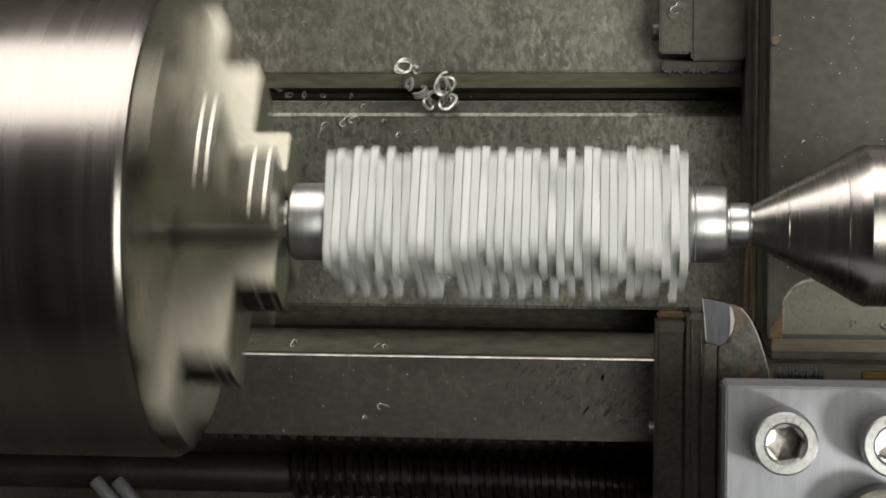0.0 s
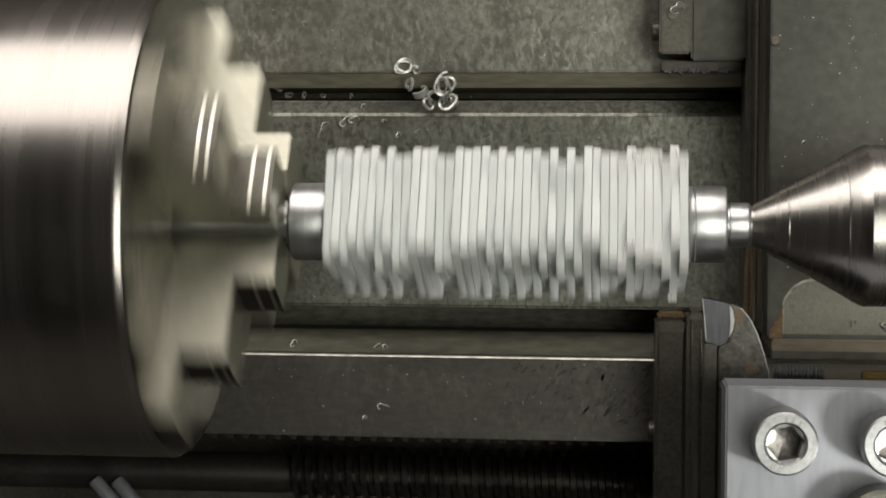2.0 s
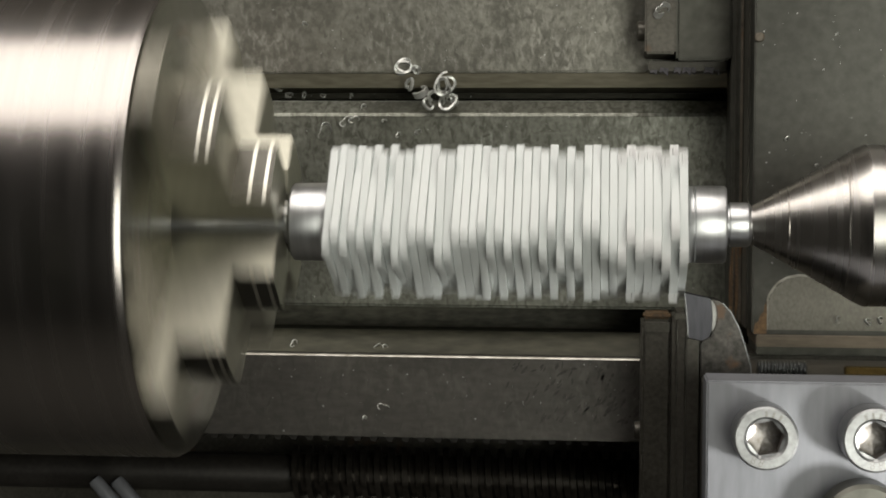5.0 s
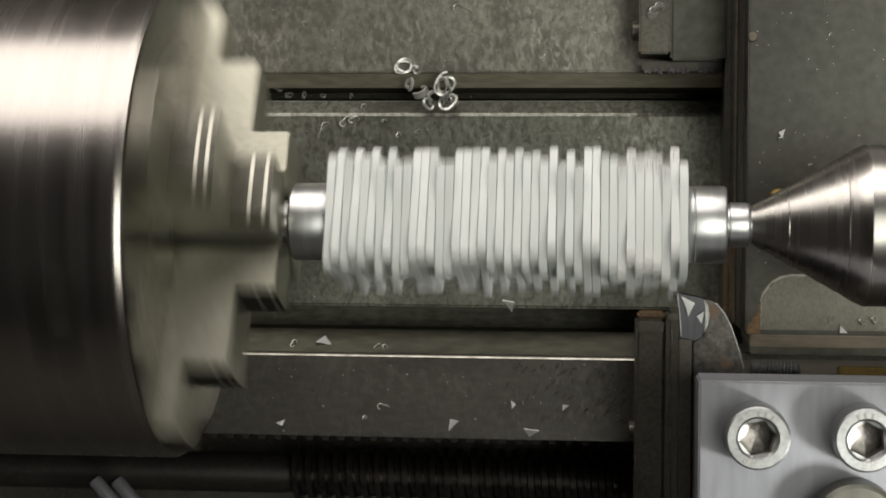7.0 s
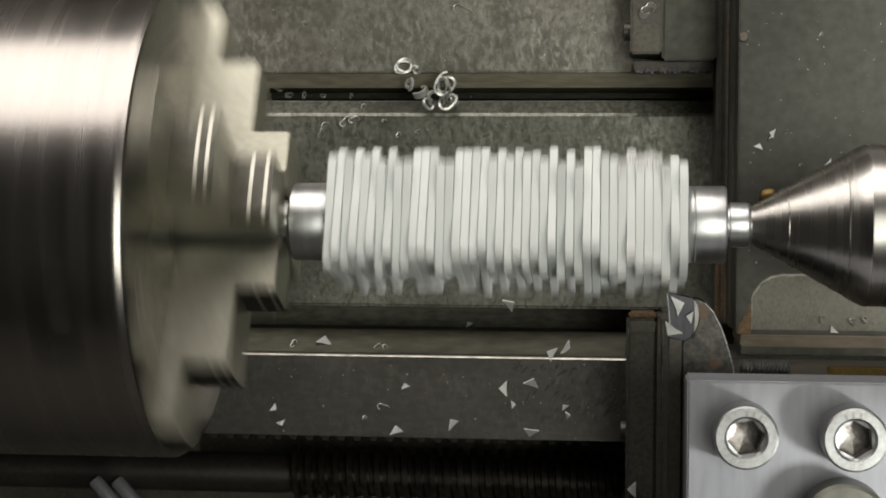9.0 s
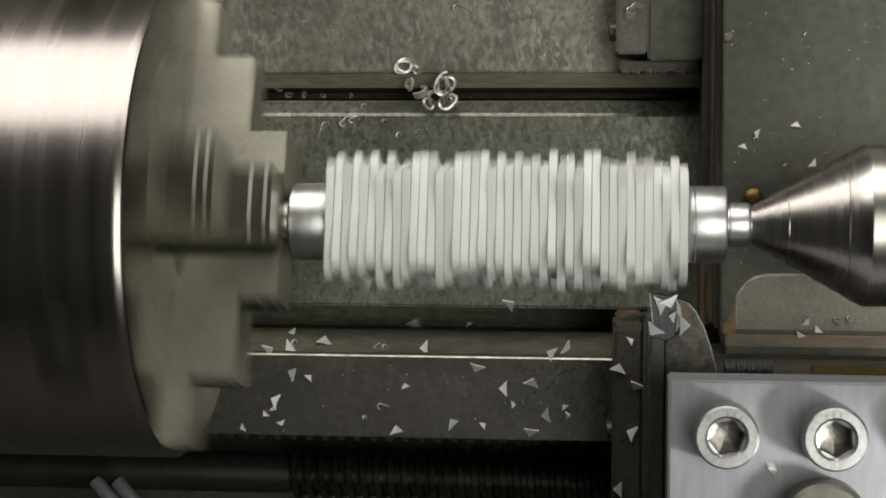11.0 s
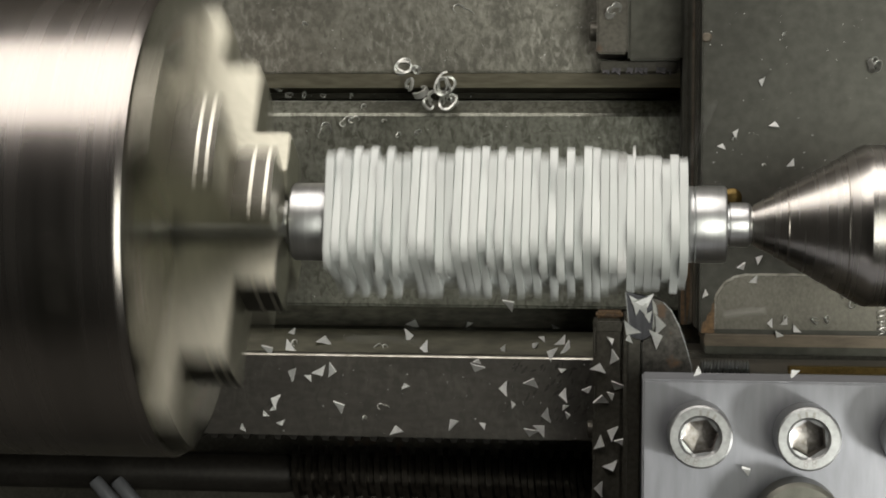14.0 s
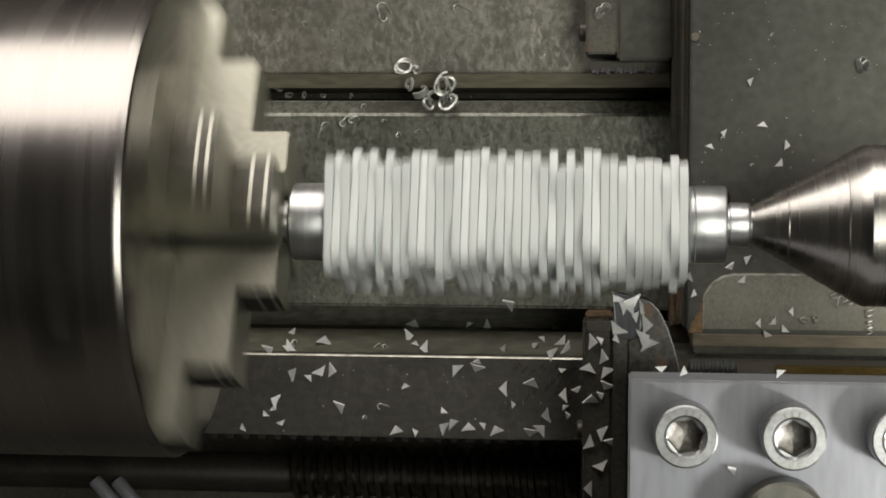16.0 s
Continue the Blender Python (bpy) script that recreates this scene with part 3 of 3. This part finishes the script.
def tool_post():
    t = thing("tool_holder", "satin steel tool holder with socket-head clamping bolts", "tool holder")
    part("clamp_bar", block(75.2, 170, -125, -32.6, 17, 35, 0.5), M_HOLDER, t, "satin grey clamping bar")
    part("lower_jaw", block(76.5, 170, -125, -37, -66, -12, 0.6), M_DARK, t, "dark lower jaw of the holder")
    part("back_web", block(98, 170, -125, -44, -12.4, 17.4, 0.2), M_DARK, t)
    part("packing_strip", block(71.5, 75.0, -110, -25.4, -12.2, -1.6, 0.3), M_DARK, t, "dark edge of the packing strip")
    part("packing_strip", block(72.4, 77.2, -110, -27.5, -26, -12.2, 0.3), M_DARK, t, "dark edge of the packing strip")
    part("packing_strip", block(75.4, 78.2, -110, -35.5, -0.6, 16.6, 0.3), M_DARK, t, "dark edge of the packing strip")
    part("brass_shim", block(117, 150, -38, -34.9, -29, -25, 0.3), M_BRASS, t, "dull brass shim")
    part("ribbed_screw", moved(join(*[revolve([(92 + 1.0 * k, 1.9), (92.4 + 1.0 * k, 2.4), (92.8 + 1.0 * k, 1.9)], 16) for k in range(14)]), Matrix.Translation((0, -35.4, -22))), M_BOLT, t, "bright ribbed screw")
    mesh = finish(hex_bolt(t), 30)
    mesh.materials.append(M_BOLT), mesh.materials.append(M_SOCKET)
    for p in mesh.polygons:
        if p.center.z < 0.0091 and math.hypot(p.center.x, p.center.y) < 0.0048:
            p.material_index = 1
    mark = stamped("8.8", 0.0028)
    for x, turn in ((89.2, -20), (115.4, 3), (141.6, -34)):
        b = part("bolt", mesh, M_BOLT, t, "zinc-plated socket-head bolt")
        b.matrix_basis = Matrix.Translation((x / 1000, -0.0455, 0.035)) @ Matrix.Rotation(radians(turn), 4, "Z")
        w = part("stamp", mark, M_MARK, b)
        w.matrix_basis = Matrix.Translation((0.0, -0.0061, 0.010))
        for k in range(3):
            bar = part("stamp_bar", block(-0.32, 0.32, -0.75, 0.75, 9.98, 10.04, 0), M_MARK, b)
            bar.matrix_basis = Matrix.Rotation(radians(20 - 17 * k), 4, "Z") @ Matrix.Translation((0, 0.0061, 0))
    nut = revolve([(35, 11), (44, 11), (45, 10), (45, 4), (44, 3.6)], 64, "z")
    part("clamp_nut", moved(nut, Matrix.Translation((113.6, -67.2, 0))), M_SADDLE, t, "round clamping nut")
    return t


def cutting_tool():
    t = thing("turning_tool", "ground steel turning tool with rust-spotted shank", "cutting tool")
    shank = [(77.9, -14.4), (80.9, -15.3), (83.3, -18.0), (85.5, -22.3), (87.3, -27.6), (88.9, -33.2), (88.9, -110), (75.3, -110), (75.3, -26.2), (77.9, -24.9), (79.4, -20.5), (79.2, -17)]
    part("shank", prism(shank, -12, -0.5, "z", 0.35), M_TOOL, t, "rust-spotted dark shank")
    tip = [(70.8, -12.8), (77.7, -14.2), (78.8, -17.4), (78.9, -20.5), (77.6, -24.8), (75.5, -25.9), (71.9, -25.0)]
    hollow = [(77.9, -14.5), (79.2, -16.2), (79.6, -18.6), (79.2, -21.4), (78.0, -23.9), (78.3, -19.5)]
    part("chip_hollow", prism(hollow, -2.5, 0.12, "z", 0.08, 1), M_HOLLOW, t, "polished chip-breaker hollow")
    # pale ribbon drawing the bright bevel line of the shank
    edge = [(81.0, -15.5, -0.55), (83.3, -18.0, -0.55), (85.5, -22.3, -0.55), (87.3, -27.6, -0.55), (88.8, -33.0, -0.55), (88.85, -36, -0.55)]
    part("bright_edge", ribbon(edge, 0.35, 0.3), M_BOLT, t, "bright worn edge with drawn-in highlight")
    part("tip_edge", ribbon([(70.85, -12.9, -0.05), (71.4, -18, -0.05), (71.95, -24.8, -0.05)], 0.25, 0.28), M_BOLT, t, "bright cutting edge")
    part("tip", prism(tip, -5.5, 0.0, "z", 0.12, 1), M_TIP, t, "bright ground cutting tip")
    return t


SADDLE, SLIDE, POST, TOOL = saddle(), cross_slide(), tool_post(), cutting_tool()


# ---- loose swarf ----
def curl(radius, turns, rise, width, wob, seed):
    r = random.Random(seed)
    n = int(26 * turns)
    path = []
    for k in range(n):
        t = 2 * math.pi * turns * k / n
        rr = radius * (1 - 0.35 * k / n) + wob * math.sin(2.3 * t + seed)
        path.append((rr * math.cos(t) + 0.12 * r.uniform(-1, 1) * wob, rr * math.sin(t), rise * k / n + wob * math.sin(t * 0.7)))
    return path


def swarf_piece(name, label, x, y, z, radius, turns, rise, width, seed, rx=0.0, ry=0.0, rz=0.0):
    bm = ribbon(curl(radius, turns if turns > 4 else 0.35 + 0.45 * turns, rise if turns > 4 else 2.2 * rise, width, radius * (0.1 if turns > 4 else 0.3), seed), width * (0.7 + 0.5 * (seed % 3)), 0.22, (0.5, 0.3 + 0.3 * (seed % 4), 1))
    ob = tagged(part(name, bm, M_SWARF), label, "metal swarf", "loose swarf")
    ob.matrix_basis = pose(x / 1000, y / 1000, z / 1000, rx, ry, rz)
    return ob


def swarf():
    # the tangle of coils across the rear gap
    tangle = thing("swarf_tangle", "tangle of bright curled aluminium swarf over the gap", "metal swarf")
    for x, y, z, r, n, rise, w, s, rx, ry in ((-27.3, 58.2, -127.2, 2.9, 1.7, 2.0, 1.3, 1, 12, 10), (-22.6, 57.6, -127.4, 1.4, 1.5, 1.5, 0.9, 9, 30, 0), (-24.3, 52.3, -127.4, 2.0, 1.3, 2.0, 1.0, 5, 20, 40),
                                              (-20.9, 48.2, -127.4, 2.6, 0.9, 3.0, 2.4, 4, 55, 30), (-12.3, 52, -125, 3.9, 1.3, 1.4, 1.9, 2, 14, -8), (-12.4, 51.8, -124.6, 2.7, 1.4, 2.0, 1.5, 7, 25, 10), (-16, 47.5, -127, 3.2, 0.8, 2.0, 1.6, 8, 15, 20),
                                              (-11.5, 46.0, -127.4, 3.4, 1.1, 2.4, 1.2, 3, 18, 10), (-7.6, 46.6, -127.8, 1.5, 2.2, 4.5, 0.8, 6, 70, 60), (-18.5, 45.5, -127.6, 2.2, 0.9, 1.6, 1.0, 10, 20, 15)):
        p = part("coil", ribbon(curl(r, n, rise, w, r * 0.14, s), w, 0.8, (0.25, 0.35, 1)), M_SWARF, tangle)
        p.matrix_basis = pose(x / 1000, y / 1000, z / 1000, rx, ry, 40 * s)
    for x, y, r, n, s in ((-54.9, 35.4, 2.8, 0.7, 11), (-47.5, 39.0, 1.9, 1.1, 12), (-44.6, 39.6, 1.6, 0.9, 13), (-73.1, 52, 1.8, 1.5, 14), (-41.9, 44.0, 1.2, 0.6, 17), (-28.9, 34.5, 0.9, 1.0, 18), (-22.0, 35.5, 0.9, 1.2, 19),
                          (-34, 39.5, 0.7, 1.0, 20), (-34.0, -61.2, 1.9, 0.6, 21), (-62, 73, 1.0, 0.6, 22), (-40.6, -65.3, 0.9, 0.4, 23), (-66.5, -39.3, 1.3, 1.2, 24), (-36.5, -40.2, 1.2, 1.6, 25), (-33.5, -40.4, 1.2, 1.8, 28),
                          (-69.5, 48.9, 1.1, 1.4, 26), (-63.9, 48.9, 0.9, 1.6, 29), (-57.2, 48.8, 0.8, 1.5, 33), (-47.0, 48.6, 0.7, 1.1, 35)):
        z = -127.7
        if 42 < y < 56:
            z = -128.6 - 1.6 * (y - 42) if y < 47 else -137
        elif -43 < y < -26:
            z = -131.5
        swarf_piece("swarf_curl", "small bright curl of aluminium swarf on the bed", x, y, z, r, n, 0.6, 0.7, s)
    return [(swarf_piece("swarf_curl", "long loose curl of pale swarf on the rear way", x, y, -127.4, r, n, 0.8, 0.9, s), t)
            for x, y, r, n, s, t in ((-6.7, 76.6, 3.4, 0.42, 15, 5.4), (-34.1, 77.0, 3.0, 1.2, 16, 15.5))]


BLOWN = swarf()
grit = part("bed_grit", join(grains(70, (-80, 60), (57, 84), -128, 1), grains(60, (-75, 80), (-24, 41), -128.4, 2), grains(90, (-80, 58), (-71, -44), -128, 3), grains(40, (-78, 58), (48, 55), -152, 5)), M_CHIP)
# short oily scuffs across the front way, thicker towards the carriage
def way_scuffs():
    r = random.Random(77)
    verts, faces = [], []
    spots = [(59.0 - 50 * r.random() ** 1.8, -44.6 - 20.0 * r.random(), -0.12794) for _ in range(110)]
    for x, y, z in spots:
        a, ln, w = math.radians(r.gauss(52, 14)), r.uniform(1.4, 5.0), r.uniform(0.5, 1.2)
        c, d, n = math.cos(a), math.sin(a), len(verts)
        bend = r.uniform(-0.3, 0.3)
        for u, v in ((-1, 0), (-0.4, -1), (0.3, -0.9), (1, 0), (0.35, 0.8), (-0.3, 0.9)):
            lx, ly = u * ln / 2, v * w / 2 + bend * (1 - u * u)
            verts.append(((x + lx * c - ly * d) / 1000, (y + lx * d + ly * c) / 1000, z))
        faces.append(tuple(range(n, n + 6)))
    me = bpy.data.meshes.new("mesh")
    me.from_pydata(verts, [], faces)
    me.materials.append(M_SCUFF)
    return tagged(new("oil_scuffs", me), "short dark oily scuffs on the steel front way", "oil stains", kind="stuff")


way_scuffs()
tagged(grit, "fine pale metal grit scattered over the lathe bed", "metal grit", kind="stuff")
CURL = swarf_piece("swarf_curl", "bright curl of aluminium swarf on the wiper holder", 66.4, 74.5, -103.0, 2.2, 1.2, 1.0, 2.0, 31)
SLIDE_SWARF = [swarf_piece("swarf_curl", "bright curl of aluminium swarf on the cross slide", x, y, -63.4, r, n, rise, w, sd, rx) for x, y, r, n, rise, w, sd, rx in
               ((145.0, 53.5, 1.7, 2.4, 2.2, 1.6, 41, 20), (139.5, -18.5, 1.5, 2.0, 2.0, 0.8, 42, 20), (142, -17.5, 1.2, 2.2, 2.0, 0.8, 43, 40), (137.5, -17, 0.9, 1.6, 1.0, 0.7, 44, 10), (148.3, -21, 1.3, 4.5, 8.0, 0.6, 45, 85), (128.5, -24.5, 1.0, 1.6, 1.0, 0.6, 46, 20),
                (132, -24, 0.8, 1.4, 1.0, 0.6, 47, 20), (119.5, -24, 0.9, 1.2, 1.0, 0.6, 48, 20), (118, 62, 0.5, 0.6, 0.4, 0.5, 49, 0), (103.5, 30.5, 0.6, 0.8, 0.4, 0.5, 50, 0), (112.5, 22.5, 0.5, 0.8, 0.4, 0.5, 51, 0))]

# ---- motion of the carriage, in millimetres from its start ----
FEED = [(0.0, 0.0), (1.5, 0.0), (2.0, 0.0), (2.5, 0.0), (3.0, 1.53), (3.5, 2.81), (4.0, 3.55), (4.6, 4.34), (5.5, 5.32), (6.5, 6.31), (7.0, 6.7), (7.5, 7.49), (8.0, 7.94), (8.5, 8.78), (9.0, 9.51), (9.8, 11.24), (10.8, 13.8), (11.5, 15.14), (12.0, 15.58), (12.5, 16.27), (13.0, 17.8), (13.5, 19.42), (14.0, 20.66), (14.5, 21.84), (15.0, 21.94), (15.5, 22.97), (16.0, 24.16)]
INFEED = [(0.0, 0), (2.1, 0), (2.5, 0.78), (2.9, 1.22), (16.0, 1.27)]
# the spindle's lead over a steady 90 turns a minute, in degrees
PHASE = [(0.0, 6), (0.5, 21), (1.0, 17), (1.5, 18), (2.0, 4), (2.5, 11), (3.0, 20), (3.5, -24), (4.0, -8), (6.5, 6), (7.0, 12), (7.5, 22), (8.0, -14), (8.5, 5), (9.0, 11), (11.5, 23), (12.0, -8), (12.5, 11), (13.0, 16), (13.5, -22), (14.0, 6), (14.5, 15), (15.0, 28), (15.5, 4), (16.0, 13)]


def between(rows, t):
    for (a, va), (b, vb) in zip(rows, rows[1:]):
        if t <= b:
            return va + (vb - va) * (t - a) / (b - a) if t > a else va
    return rows[-1][1]


def carriage_at(t, slides):
    return Matrix.Translation((-between(FEED, t) / 1000, between(INFEED, t) / 1000 if slides else 0, 0))


def spin_at(t):
    """Turn of the spindle about x, in degrees."""
    return 540.0 * t + between(PHASE, t)


# ---- the corners that the tool knocks off, and where they come to rest ----
def corner_mesh(seed, piece="whole"):
    """A corner, its small tip alone, or what is left behind the tip."""
    r = random.Random(seed)
    tip, arc = CORNER[0], CORNER[1:]
    cut = 0.5 + 0.12 * r.random()
    ends = [(tip[0] + (p[0] - tip[0]) * cut, tip[1] + (p[1] - tip[1]) * cut) for p in (arc[0], arc[-1])]
    bent = [(a + r.uniform(-0.15, 0.0), b + r.uniform(-0.15, 0.0)) for a, b in arc[1:-1:2]]
    pts = {"whole": [tip, arc[0]] + bent + [arc[-1]], "tip": [tip, ends[0], ends[1]], "rest": [ends[0], arc[0]] + bent + [arc[-1], ends[1]]}[piece]
    bm = prism(pts, -PITCH / 6 + 0.003, PITCH / 6 - 0.003, "x", 0)
    bow = r.uniform(-0.25, 0.25)
    for v in bm.verts:
        v.co.x += bow * ((v.co.y - v.co.z) / 4.5) ** 2
    return finish(bm), Vector((0, sum(p[0] for p in pts), sum(p[1] for p in pts))) / (1000 * len(pts))


RESTS_A = [("bed", -70.2, -67.0), ("bed", -8.9, -66.6), ("bed", 18.2, -68.1), ("bed", 29.9, -59.6), ("slide", 103.9, 32.2), ("tool", 73.2, -16.3), ("tool", 77.1, -19.3), ("bed", 10.0, -24.4), ("slide", 120.8, 23.0), ("bed", 11.8, -59.1), ("bed", -55.6, -38.6), ("slide", 122.8, -27.6)]
RESTS_B = [("bed", -26.0, -53.4), ("bed", 18.1, -51.9), ("bed", 9.2, -53.6), ("bed", 30.9, -62.5), ("wing", 63.5, -84.4), ("bed", -29.1, -69.6), ("bed", -72.9, -61.8), ("slide", 99.8, 28.1), ("tool", 72.5, -22.5), ("bed", -5.8, -33.0), ("bed", 25.6, -41.5), ("bed", 29.9, -39.3), ("wing", 66.4, -34.5), ("bed", -75.4, -41.6), ("slide", 115.6, 34.6), ("slide", 117.5, -29.2)]
RESTS_C = [("wing", 68.8, -49.1), ("tool", 79.4, -21.6), ("bed", -60.3, -50.8), ("bed", -65.8, -49.7), ("bed", -71.9, -59.4), ("bed", -75.9, -64.1), ("wing", 67.6, -65.6), ("bed", -0.7, -45.9), ("bed", 1.4, -66.6), ("slide", 119.4, -25.4), ("bed", 24.0, -62.6), ("bed", -84.1, -69.1), ("bed", -67.3, -40.0), ("wing", 62.2, -44.4), ("bed", -67.6, -35.3), ("tool", 75.8, -14.7), ("bed", -18.9, -40.0), ("holder", 101.2, -54.9), ("bed", -26.0, -33.9), ("bed", 27.9, -37.1), ("wing", 66.6, -52.9), ("slide", 111.7, 48.0), ("bed", 29.9, -55.6), ("tool", 71.8, -25.5), ("wing", 70.3, -69.0), ("slide", 106.2, -8.5), ("bed", 25.4, -34.0), ("slide", 95.3, -17.0), ("wing", 66.9, -40.0), ("bed", 21.7, -36.4), ("holder", 88.8, -30.4), ("slide", 111.3, -6.2), ("bed", 19.1, -38.7), ("tool", 78.6, -25.4), ("wing", 66.6, -76.1), ("bed", -0.7, -44.3)]
RESTS_D = [("bed", -56.7, -48.1), ("bed", -52.7, -48.1), ("wing", 58.5, -51.1), ("bed", -49.6, -61.0), ("tool", 74.8, -17.1), ("bed", 28.8, -46.8), ("bed", 21.1, -68.0), ("slide", 110.0, -12.7), ("bed", 8.2, -39.9), ("wing", 63.2, -54.9), ("bed", -26.3, -36.3), ("holder", 112.5, -30.3), ("slide", 115.1, -25.8), ("wing", 62.4, -68.8), ("bed", -68.7, -40.7), ("tool", 80.9, -27.3), ("bed", 0.1, -33.6), ("slide", 124.8, -22.2), ("wing", 63.1, -34.9), ("bed", -7.7, -47.4), ("bed", -22.5, -69.5), ("wing", 72.3, -75.6), ("bed", -11.9, -67.9), ("tool", 71.7, -14.8), ("bed", -3.6, -68.1), ("slide", 93.9, -11.8), ("bed", -12.5, -61.9), ("holder", 83.2, -29.7), ("wing", 68.8, -45.3), ("bed", -23.1, -38.6), ("bed", 6.3, -68.9), ("slide", 122.8, 28.5), ("bed", -48.6, -58.6), ("bed", -11.5, -70.3), ("bed", 2.2, -42.9), ("tool", 74.0, -20.9), ("bed", 8.6, -54.0), ("holder", 117.3, -30.2), ("bed", 11.8, -55.9), ("bed", -23.5, -66.9)]
HEIGHT = {"bed": -126.9, "wing": -106.8, "slide": -62.8, "tool": 0.8, "holder": 36.0}


def falling_corners():
    """Each cut plate gives four corners; every one turns with the stack until the tool meets it."""
    r = random.Random(21)
    rests = RESTS_A + RESTS_B + RESTS_C + RESTS_D
    kinds = {p: [corner_mesh(k, p) for k in range(6)] for p in ("whole", "tip", "rest")}
    made, n = [], 0
    cut = sorted((x for x in PLATE_X if x > CUT_TO), reverse=True)
    for x in cut:
        gone = next(t / 30 for t in range(480) if 70.8 - between(FEED, t / 30) <= x + 0.6)
        for q in range(12):
            for piece in (("tip", "rest") if rests[n % len(rests)][0] in ("holder", "slide") or n % 3 == 0 else ("whole",)):
                where, rx, ry = rests[n % len(rests)]
                if piece == "rest":
                    where, rx, ry = "slide", r.uniform(105, 160), r.uniform(105, 160)
                if n >= len(rests):
                    rx, ry = rx + r.uniform(-5, 5), ry + r.uniform(-2, 2)
                rz = HEIGHT[where]
                if where == "bed" and -43 < ry < -25.9:
                    rz = -127.9 - 0.92 * (ry + 42) if ry < -34.5 else -149.2
                mesh, centre = kinds[piece][n % 6]
                t_cut = round((gone + 0.06 * q + r.uniform(0, 0.2)) * 15) / 15
                ob = tagged(part("plate_corner", mesh, M_CHIP), "small white triangular corner knocked off a plastic plate", "plastic chip", "plastic chips")
                made.append((ob, x + (q // 4 - 1) * PITCH / 3, angles[PLATE_X.index(x)] + 90 * (q % 4), min(t_cut, 15.6), where, Vector((rx, ry, rz)) / 1000, r.uniform(0, 360), r.uniform(-38, 38), centre))
            n += 1
    return made


CHIPS = falling_corners()


def motions():
    steps = [k / 15 for k in range(241)]
    for ob in (CHUCK, MANDREL, STACK, CENTRE):
        walk(ob, [(t, pose(0, SPIN_Y, 0, spin_at(t))) for t in steps])
    for ob, slides in ((SADDLE, False), (SLIDE, True), (POST, True), (TOOL, True)):
        walk(ob, [(t / 4, carriage_at(t / 4, slides)) for t in range(65)])
    for ob, slides in [(CURL, False)] + [(ob, True) for ob in SLIDE_SWARF]:
        base = ob.matrix_basis.copy()
        walk(ob, [(t / 4, carriage_at(t / 4, slides) @ base) for t in range(65)])
    for ob, t in BLOWN:
        lies = ob.matrix_basis.copy()
        before = Matrix.Translation((0.004, 0.035, 0)) @ lies
        walk(ob, [(0.0, before), (t, before), (t + 0.25, lies), (16.0, lies)])
    for ob, x, angle, t_cut, where, rest, turn, tip, centre in CHIPS:
        rows = [(t, pose(x / 1000, SPIN_Y, 0, spin_at(t) + angle)) for t in steps if t < t_cut + 0.01]
        landed = t_cut + 0.2
        lying = Matrix.Translation(rest) @ pose(0, 0, 0, tip, 0, turn) @ pose(0, 0, 0, 0, 90, 0) @ Matrix.Translation(-centre)
        if where == "bed":
            rows += [(landed, lying), (16.0, lying)]
        else:
            slides = where != "wing"
            ts = [landed] + [k / 4 for k in range(65) if k / 4 > landed + 0.05]
            rows += [(t, carriage_at(t, slides) @ lying) for t in ts]
        walk(ob, rows)


motions()
